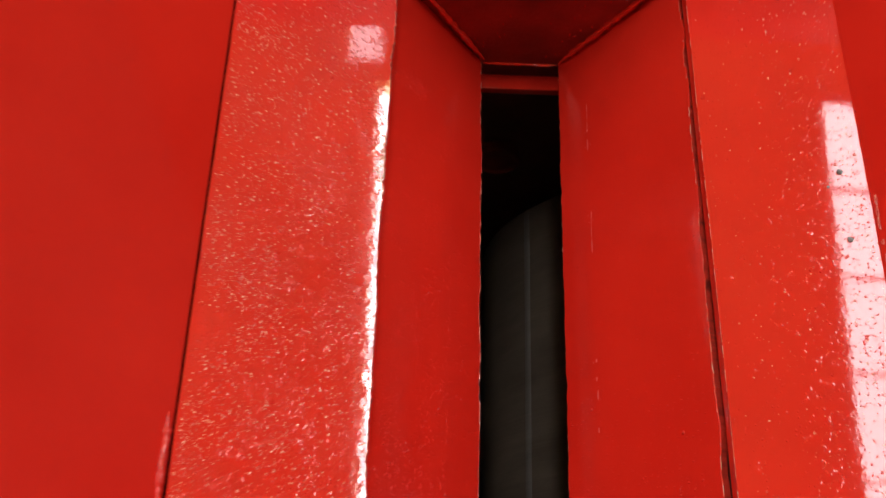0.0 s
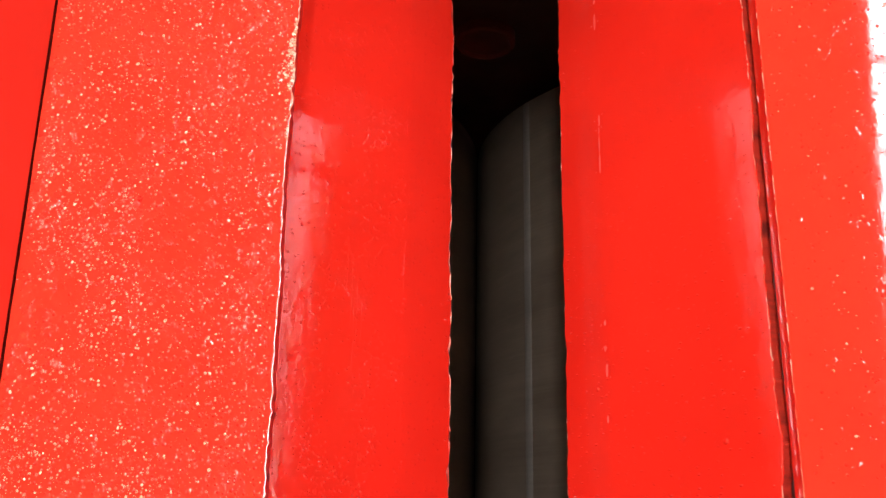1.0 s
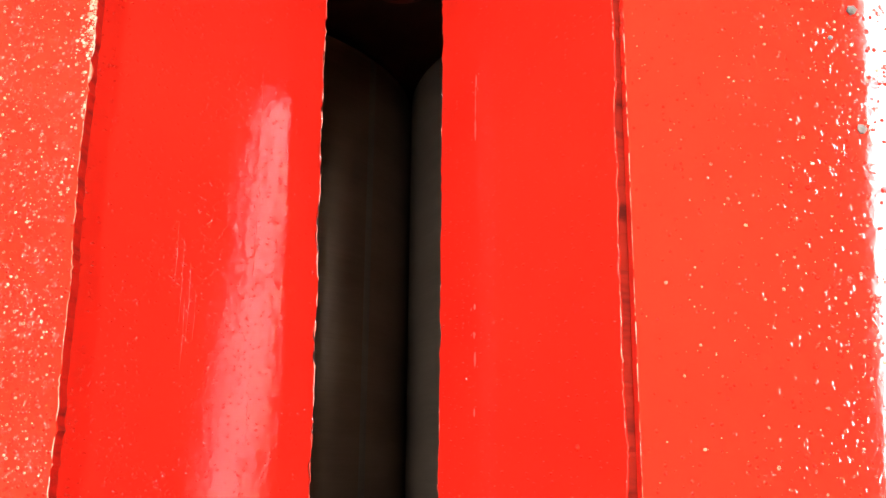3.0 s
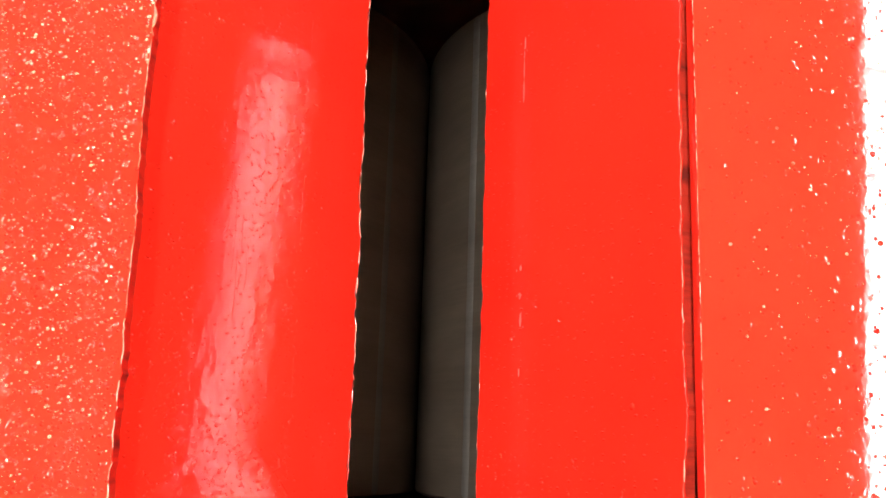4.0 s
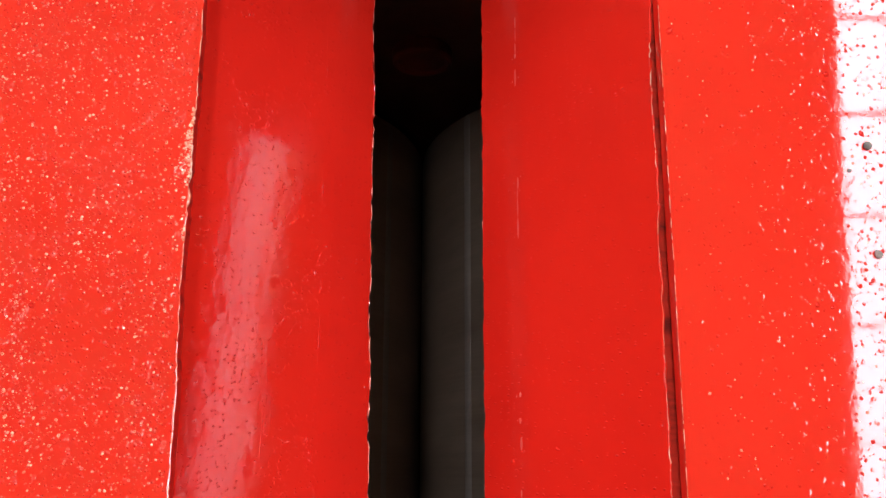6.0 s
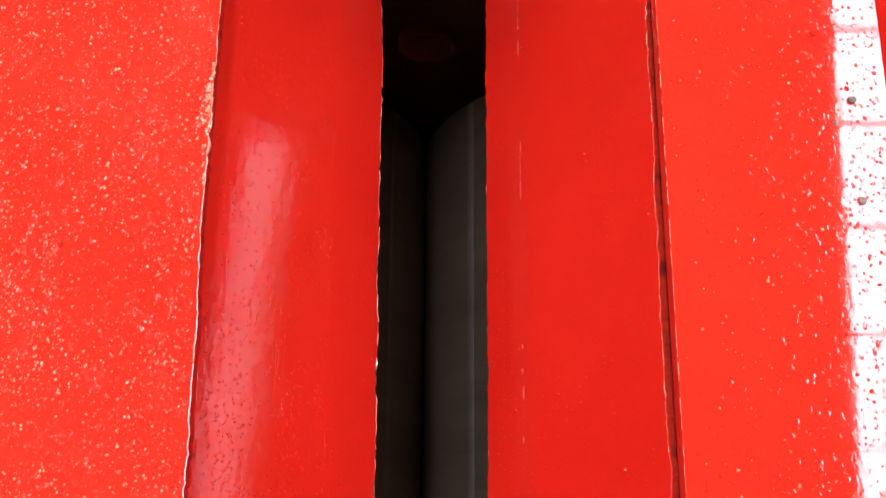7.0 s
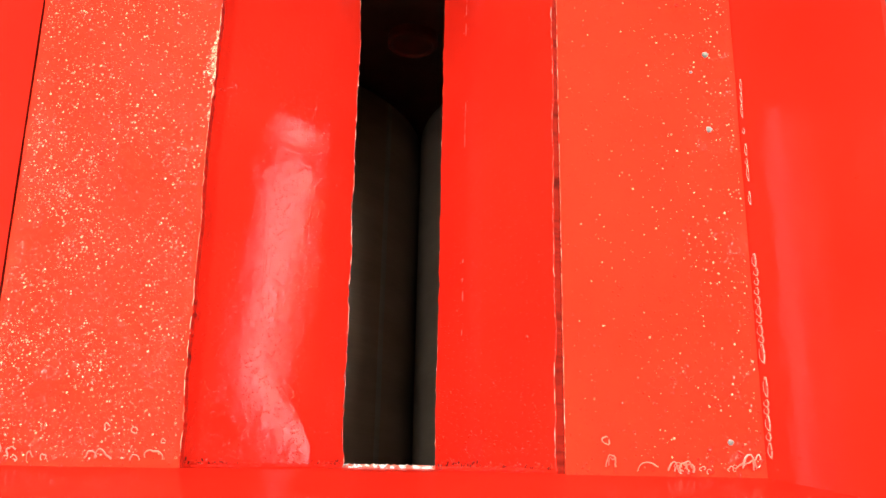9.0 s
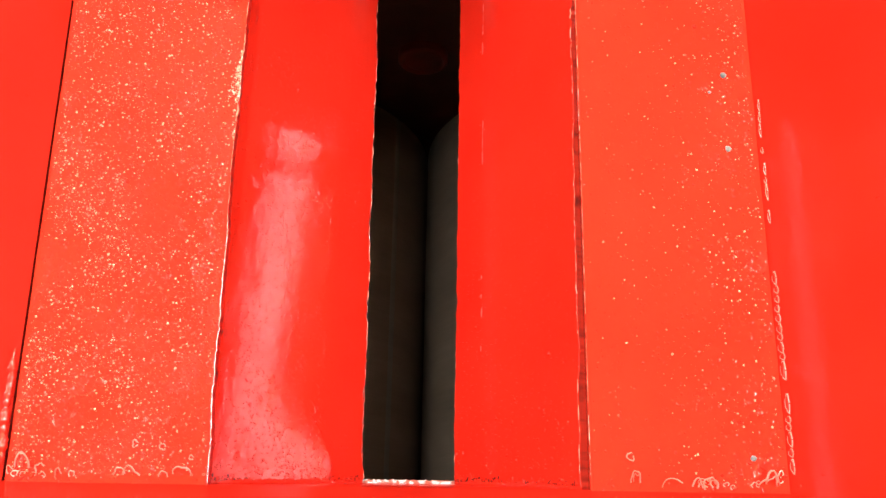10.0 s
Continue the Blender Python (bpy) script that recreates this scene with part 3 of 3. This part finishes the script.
for k in range(18):
    x = rng.choice((rng.uniform(-0.25, -0.10), rng.uniform(-0.25, -0.19), rng.uniform(0.215, 0.365), rng.uniform(0.29, 0.365)))
    r = rng.uniform(0.0012, 0.0030)
    y = near_y(SHELF) + 0.002 + r + 0.006 * rng.random() ** 3
    part("spatter_curl", loop_bm((x, y, SHELF + 0.0004), r, rng.uniform(0.0004, 0.0008), rng.uniform(-60, 60), rng.uniform(130, 330), 0.6, rng.uniform(0.7, 1.6)), GLINT_CURL, machine, "", 60)

# glinting spatter on the far end plate
for k in range(44):
    z = rng.uniform(1.57, 1.72)
    half = 0.05 + 0.5 * (z - 1.56)
    x = 0.055 + rng.choice((-1, 1)) * half * rng.random() ** 0.4
    bm = bmesh.new()
    r = rng.uniform(0.0005, 0.0013)
    dome_mesh(bm, (x, far_y(z), z), r, r * 0.8, Matrix.Rotation(radians(90), 3, "X"), rings=3, seg=8)
    part("spatter_drop", bm, PAINT, machine, "", 60)

rng = random.Random(12)
for k in range(60):
    x = rng.choice((rng.uniform(-0.245, -0.10), rng.uniform(-0.245, -0.20), rng.uniform(0.215, 0.365), rng.uniform(0.30, 0.365), rng.uniform(0.372, 0.43)))
    z = SHELF if x < 0.366 else SHELF + (x - 0.3678) / FLARE
    y = near_y(z) + rng.uniform(0.002, 0.006) * (1 + 3 * rng.random() ** 4)
    bm = bmesh.new()
    r = 0.0005 + 0.0014 * rng.random() ** 2
    dome_mesh(bm, (x, y, z - 0.0002), r, r * rng.uniform(0.5, 0.9), Matrix.Rotation(rng.uniform(0, 3.1), 3, "Z") @ Matrix.Diagonal((1.0, rng.uniform(1.0, 2.4), 1.0)), rings=4, seg=10)
    part("spatter_drop", bm, PAINT, machine, "", 60)


def on_chute(side, y, f):
    """A point on a chute plate, f of the way from the slot up to the top, and the plate's turn."""
    a, b = (slot_left(y), chute_top_left(y)) if side < 0 else (slot_right(y), chute_top_right(y))
    d = Vector((b[0] - a[0], 0, b[1] - a[1])).normalized()
    n = Vector((-side * d.z, 0, abs(d.x)))
    turn = Matrix((Vector((0, 1, 0)).cross(n), Vector((0, 1, 0)), n)).transposed()
    return Vector((a[0] + (b[0] - a[0]) * f, y, a[1] + (b[1] - a[1]) * f)), turn


def sag(points, width, lift, seed):
    """A run of paint on the left chute plate: a low rounded ridge with a thick lower end."""
    bm = bmesh.new()
    rows = []
    for i in range(len(points) * 8 - 7):
        p, q = points[min(i // 8, len(points) - 1)], points[min(i // 8 + 1, len(points) - 1)]
        t = (i % 8) / 8
        c, turn = on_chute(-1, p[0] + (q[0] - p[0]) * t, p[1] + (q[1] - p[1]) * t)
        w = width * (0.8 + 0.4 * noise.noise((i * 0.4, seed, 0.2))) * min(1.0, 0.2 + i / 6)
        rows.append([bm.verts.new(c + turn @ Vector((w * u, w * 0.5 * u, lift * (1 - u * u) - 0.0001))) for u in (-1, -0.7, -0.35, 0, 0.35, 0.7, 1)])
    for a, b in zip(rows, rows[1:]):
        for k in range(6):
            bm.faces.new((a[k], a[k + 1], b[k + 1], b[k]))
    return bm


HOOK = ((-0.012, 0.26), (0.004, 0.235), (0.012, 0.258), (0.032, 0.312), (0.045, 0.375), (0.059, 0.445), (0.072, 0.549), (0.082, 0.640), (0.094, 0.72))


def hook(y):
    """How far up the left chute plate the front of the thick paint lies."""
    return float(np.interp(y, [p[0] for p in HOOK], [p[1] for p in HOOK])) + 0.010 * noise.noise((y * 130, 1.3, 0.2)) + 0.006 * noise.noise((y * 420, 2.3, 0.2))


def coat_depth(y, f):
    """Thickness of the slumped coat of paint on the left chute plate, thickest along its lower front."""
    h = hook(y)
    if f < h - 0.010 or y > 0.095:
        return 0.0
    ease = min(1.0, max(0.0, (0.074 - y) / 0.078))
    ease = (0.06 + 0.94 * ease * ease * (3 - 2 * ease)) * min(1.0, (0.095 - y) / 0.02)
    body = 0.0072 * max(0.0, 0.95 - max(f, h)) ** 2 * ease
    return body * (1.0 if f >= h else math.sqrt(max(0.0, 1 - ((h - f) / 0.010) ** 2)))


bm = bmesh.new()
rows = []
for i in range(111):
    y = -0.026 + 0.122 * i / 110
    h, row = hook(y), []
    for k in range(61):
        f = h - 0.010 + (0.96 - h + 0.010) * (k / 60) ** 1.6
        c, turn = on_chute(-1, y, f)
        row.append(bm.verts.new(c + turn @ Vector((0, 0, coat_depth(y, f) - 0.00012))))
    rows.append(row)
for a, b in zip(rows, rows[1:]):
    for k in range(60):
        bm.faces.new((a[k], a[k + 1], b[k + 1], b[k]))
part("paint_run", bm, PAINT_RUNNY, machine, "thick slumped sheet of paint with a curled front", 80)
part("paint_run", sag([(0.060, 0.385), (0.056, 0.355), (0.050, 0.350), (0.046, 0.385)], 0.0016, 0.0009, 5.0), PAINT, machine, "", 80)
for y0, y1, f in ((0.225, 0.170, 0.605), (0.210, 0.158, 0.575), (0.235, 0.195, 0.63), (0.192, 0.160, 0.55), (0.185, 0.140, 0.59)):
    part("paint_run", sag([(y0, f), ((y0 + y1) / 2, f - 0.004), (y1, f)], 0.0007, 0.00025, y0), PAINT, machine, "", 80)
for y, f, r in ((0.053, 0.692, 0.0020), (0.046, 0.750, 0.0016), (0.025, 0.752, 0.0015), (0.036, 0.735, 0.0012), (0.058, 0.735, 0.0013), (0.083, 0.53, 0.0021)):
    c, turn = on_chute(-1, y, f)
    ring = loop_bm((0, 0, 0), r, 0.00045, 0, 345, 0.0, 1.3)
    bmesh.ops.transform(ring, matrix=Matrix.Translation(c + turn @ Vector((0, 0, coat_depth(y, f)))) @ turn.to_4x4(), verts=ring.verts)
    part("spatter_curl", ring, PAINT, machine, "", 60)
for side, y, f, r in ((1, 0.093, 0.80, 0.0022), (1, 0.142, 0.20, 0.0018), (1, 0.15, 0.46, 0.0012), (1, 0.05, 0.62, 0.0011), (1, 0.33, 0.65, 0.0013), (1, 0.40, 0.52, 0.0011), (1, 0.02, 0.35, 0.0016), (1, 0.012, 0.72, 0.0014), (1, 0.005, 0.55, 0.0016), (1, 0.004, 0.30, 0.0013), (-1, 0.229, 0.86, 0.0014), (-1, 0.018, 0.52, 0.0018), (-1, 0.012, 0.63, 0.0016), (-1, 0.004, 0.80, 0.0015), (-1, 0.003, 0.35, 0.0013), (1, 0.26, 0.85, 0.0009), (1, 0.21, 0.35, 0.0009)):
    bm = bmesh.new()
    c, turn = on_chute(side, y, f)
    dome_mesh(bm, c, r, r * 0.6, turn, rings=4, seg=10)
    part("spatter_drop", bm, PAINT, machine, "", 60)

# specks of grit in the left chute plate's paint
rng = random.Random(21)
bm = bmesh.new()
for k in range(4600):
    y, f = -0.012 + 0.5 * rng.random() ** 1.5, rng.uniform(0.30, 0.97)
    if noise.noise((y * 22, f * 7, 2)) + 0.25 * noise.noise((y * 80, f * 24, 2)) < rng.uniform(-0.2, 0.35):
        continue
    c, turn = on_chute(-1, y, f)
    c = c + turn @ Vector((0, 0, coat_depth(y, f)))
    r = 0.00032 + 0.00060 * rng.random() ** 2.5
    dome_mesh(bm, c, r, r * rng.uniform(0.4, 0.9), turn @ Matrix.Rotation(rng.uniform(0, 3.1), 3, "Z") @ Matrix.Diagonal((1.0, rng.uniform(0.8, 2.2), 1.0)))
tagged(part("paint_speck", bm, PAINT, machine, "", 60), kind="stuff")

# pits and lumps, thickest low down in the slumped sheet
bm = bmesh.new()
for k in range(520):
    y = -0.012 + 0.095 * rng.random() ** 1.3
    f = hook(min(y, 0.09)) + 0.01 + 0.42 * rng.random() ** 1.2
    if f > 0.95 or noise.noise((y * 60, f * 14, 6)) < -0.1:
        continue
    c, turn = on_chute(-1, y, f)
    c = c + turn @ Vector((0, 0, coat_depth(y, f) - 0.0001))
    r = 0.0004 + 0.0008 * rng.random() ** 2.5
    dome_mesh(bm, c, r, r * rng.uniform(0.5, 0.9), turn @ Matrix.Rotation(rng.uniform(0, 3.1), 3, "Z") @ Matrix.Diagonal((1.0, rng.uniform(0.8, 1.8), 1.0)))
tagged(part("paint_speck", bm, PAINT, machine, "", 60), kind="stuff")

# grime and spatter caught in the corner at the near end plate's foot
for side in (-1, 1):
    for mat, count, name, size in ((SEAM_SHADE_GRIME, 130, "grime", 0.0008), (PAINT, 110, "paint_speck", 0.0012)):
        bm = bmesh.new()
        for k in range(count):
            f = rng.uniform(0.02, 0.98)
            z = on_chute(side, 0.0, f)[0].z
            c, turn = on_chute(side, near_y(z) + 0.0035 + 0.004 * rng.random() ** 3, f)
            r = 0.0003 + size * rng.random() ** 2
            dome_mesh(bm, c, r, r * rng.uniform(0.4, 0.9), turn @ Matrix.Rotation(rng.uniform(0, 3.1), 3, "Z") @ Matrix.Diagonal((1.0, rng.uniform(0.8, 2.6), 1.0)))
        tagged(part(name, bm, mat, machine, "dark grime caught in the corner" if name == "grime" else "", 60), kind="stuff")

# each chute plate's reflection of the opposite slot edge, put on as raised dashes
for side, f0, mat, fill, label in ((1, 0.252, EDGE_REFLECTION, 0.50, "pale dashes standing in for the slot edge's reflection"), (-1, 0.31, PAINT, 0.60, "fine ridge standing in for the slot edge's reflection")):
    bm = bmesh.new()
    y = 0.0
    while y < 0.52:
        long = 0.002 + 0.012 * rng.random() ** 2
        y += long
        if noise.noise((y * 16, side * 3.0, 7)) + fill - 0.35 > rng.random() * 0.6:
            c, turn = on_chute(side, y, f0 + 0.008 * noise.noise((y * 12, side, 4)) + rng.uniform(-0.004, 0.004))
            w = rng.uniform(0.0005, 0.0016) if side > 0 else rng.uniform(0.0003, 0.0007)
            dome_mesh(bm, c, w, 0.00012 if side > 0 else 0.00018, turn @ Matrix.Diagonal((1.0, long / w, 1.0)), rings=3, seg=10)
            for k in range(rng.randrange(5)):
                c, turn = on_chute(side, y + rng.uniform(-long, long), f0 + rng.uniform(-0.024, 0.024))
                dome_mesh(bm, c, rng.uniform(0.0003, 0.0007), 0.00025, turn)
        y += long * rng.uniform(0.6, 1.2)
    tagged(part("reflected_line", bm, mat, machine, label, 60), kind="stuff")

# dirt and spatter where the right chute plate meets the near end plate
bm = bmesh.new()
for k in range(260):
    y, f = 0.07 * rng.random() ** 2.2 - 0.004, rng.uniform(0.03, 0.97)
    c, turn = on_chute(1, y, f)
    r = 0.0003 + 0.0011 * rng.random() ** 3
    dome_mesh(bm, c, r, r * rng.uniform(0.4, 0.8), turn @ Matrix.Rotation(rng.uniform(0, 3.1), 3, "Z") @ Matrix.Diagonal((1.0, rng.uniform(0.8, 2.0), 1.0)))
tagged(part("paint_speck", bm, PAINT, machine, "", 60), kind="stuff")

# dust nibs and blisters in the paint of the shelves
tagged(part("pale_nib", scatter_nibs(9500, shelf_edge_left, lip_left, -0.02, 0.62, 3, 0.00025, 0.00095, lambda f, y: 0.85 - 0.5 * f - 0.6 * max(0.0, y - 0.25) + 1.2 * max(0.0, 0.25 - f) * max(0.0, 0.10 - y) / 0.1), GLINT_NIB, machine, "", 60), kind="stuff")
tagged(part("pale_nib", scatter_nibs(1500, lip_right, shelf_edge_right, -0.02, 0.62, 4, 0.00026, 0.0010, lambda f, y: 0.12 + 0.88 * f ** 3.0), GLINT_NIB, machine, "", 60), kind="stuff")
# low blisters of the same red, seen only where they catch a roof light
tagged(part("paint_blister", scatter_nibs(400, lip_right, shelf_edge_right, -0.02, 0.62, 14, 0.00035, 0.0015, lambda f, y: 0.10 + 0.90 * min(1.0, f * 1.5) ** 2, 0.10, 0.30, 0.25), PAINT, machine, "", 60), kind="stuff")
tagged(part("paint_blister", scatter_nibs(3700, lip_right, shelf_edge_right, -0.02, 0.62, 19, 0.00062, 0.0020, lambda f, y: 0.05 + 0.95 * min(1.0, max(0.0, f - 0.05) * 1.35) ** 2.2 * min(1.0, 2.6 - 2.1 * f), 0.03, 0.085, 0.05, True), PAINT, machine, "", 60), kind="stuff")
tagged(part("paint_blister", scatter_nibs(3000, shelf_edge_left, lip_left, -0.02, 0.62, 15, 0.00035, 0.0014, lambda f, y: 0.9, 0.10, 0.30, 0.25), PAINT, machine, "", 60), kind="stuff")
tagged(part("paint_blister", scatter_nibs(4800, shelf_edge_left, lip_left, -0.02, 0.62, 20, 0.0008, 0.0019, lambda f, y: 0.4 + 0.55 * f, 0.05, 0.16, 0.05, True), PAINT, machine, "", 60), kind="stuff")
# frosted, peeling paint on the shelf beside the notch in its edge
tagged(part("pale_nib", scatter_nibs(260, lambda y: (lip_left(y)[0] - 0.011 * max(0.15, 1 - abs(y - 0.315) / 0.045), SHELF), lip_left, 0.272, 0.362, 16, 0.0003, 0.0012, lambda f, y: 0.3 + 0.7 * f, 0.2, 0.5, 0.3), CHIP_AND_GLINT, machine, "patch of frosted peeling paint", 60), kind="stuff")


# pale lines that paint the edges' highlights, with peeling paint and burrs
def edge_burr(edge, side, y0, y1, size, keep, seed, drop=0.0, stray=0.0007, inset=0.0):
    """Small ragged lumps in a row along a plate's edge, with gaps between them."""
    bm = bmesh.new()
    n = int((y1 - y0) / 0.0011)
    last = None
    for i in range(n + 1):
        y = y0 + (y1 - y0) * i / n
        w = noise.noise((y * 95, seed, 1)) + 0.5 * noise.noise((y * 400, seed, 2)) + keep
        if w < 0.03:
            last = None
            continue
        r = size * min(1.0, w * 1.4)
        x, z = edge(y)
        x += inset + side * wobble(y, seed, size=stray)
        ring = [bm.verts.new((x + r * math.cos(a), y, z - drop + r * math.sin(a))) for a in (2 * math.pi * k / 6 for k in range(6))]
        if last:
            for k in range(6):
                bm.faces.new((last[k], last[(k + 1) % 6], ring[(k + 1) % 6], ring[k]))
        last = ring
    return bm


tagged(part("edge_burr", edge_burr(lip_left, 1, -0.02, 0.62, 0.00042, 0.5, 4.0, 0.0004, 0.0009, -0.0003), CHIP_AND_GLINT, machine, "pale line painting the highlight along the edge", 60), kind="stuff")
tagged(part("edge_burr", edge_burr(lip_left, -1, 0.292, 0.336, 0.0013, 0.3, 17.0, 0.0008), CHIP_AND_GLINT, machine, "peeling flake of paint on the edge", 60), kind="stuff")
tagged(part("edge_burr", edge_burr(lip_right, -1, -0.02, 0.62, 0.0004, 0.25, 12.0, 0.0004, 0.0001), CHIP_AND_GLINT, machine, "pale line painting the highlight along the edge", 60), kind="stuff")
tagged(part("edge_burr", edge_burr(chute_top_right, 1, -0.02, 0.60, 0.00045, 0.25, 7.0, 0.0001, 0.00066, -0.0002), CHIP_AND_GLINT, machine, "ragged burr along the cut edge", 60), kind="stuff")
tagged(part("edge_burr", edge_burr(slot_left, 1, -0.005, 0.62, 0.0008, 0.25, 6.0, 0.0002, 0.0007, -0.0007), GLINT_CURL, machine, "pale chips and painted glints along the cut edge", 60), kind="stuff")
tagged(part("edge_burr", edge_burr(slot_right, 1, -0.005, 0.62, 0.0005, -0.10, 4.0, 0.0002, 0.00045, 0.0009), GLINT_CURL, machine, "pale chips and painted glints along the cut edge", 60), kind="stuff")


# loose stone chips on the right shelf
def chip(x, y, size, seed):
    rng = random.Random(seed)
    bm = bmesh.new()
    bmesh.ops.create_icosphere(bm, subdivisions=1, radius=size)
    for v in bm.verts:
        v.co *= rng.uniform(0.75, 1.2)
        v.co.z = max(v.co.z * 0.6, -size * 0.3)
    bmesh.ops.translate(bm, verts=bm.verts, vec=(x, y, SHELF + size * 0.3))
    ob = mesh_object("stone_chip", bm, STONE, smooth=False)
    tagged(ob, "small grey stone chip lying on the red shelf plate", "stone", "stone chips on the shelf")


for k, (x, y, size) in enumerate(((0.343, 0.339, 0.0034), (0.341, 0.266, 0.0032), (0.338, 0.000, 0.0026), (0.329, 0.322, 0.0018))):
    chip(x, y, size, 90 + k)
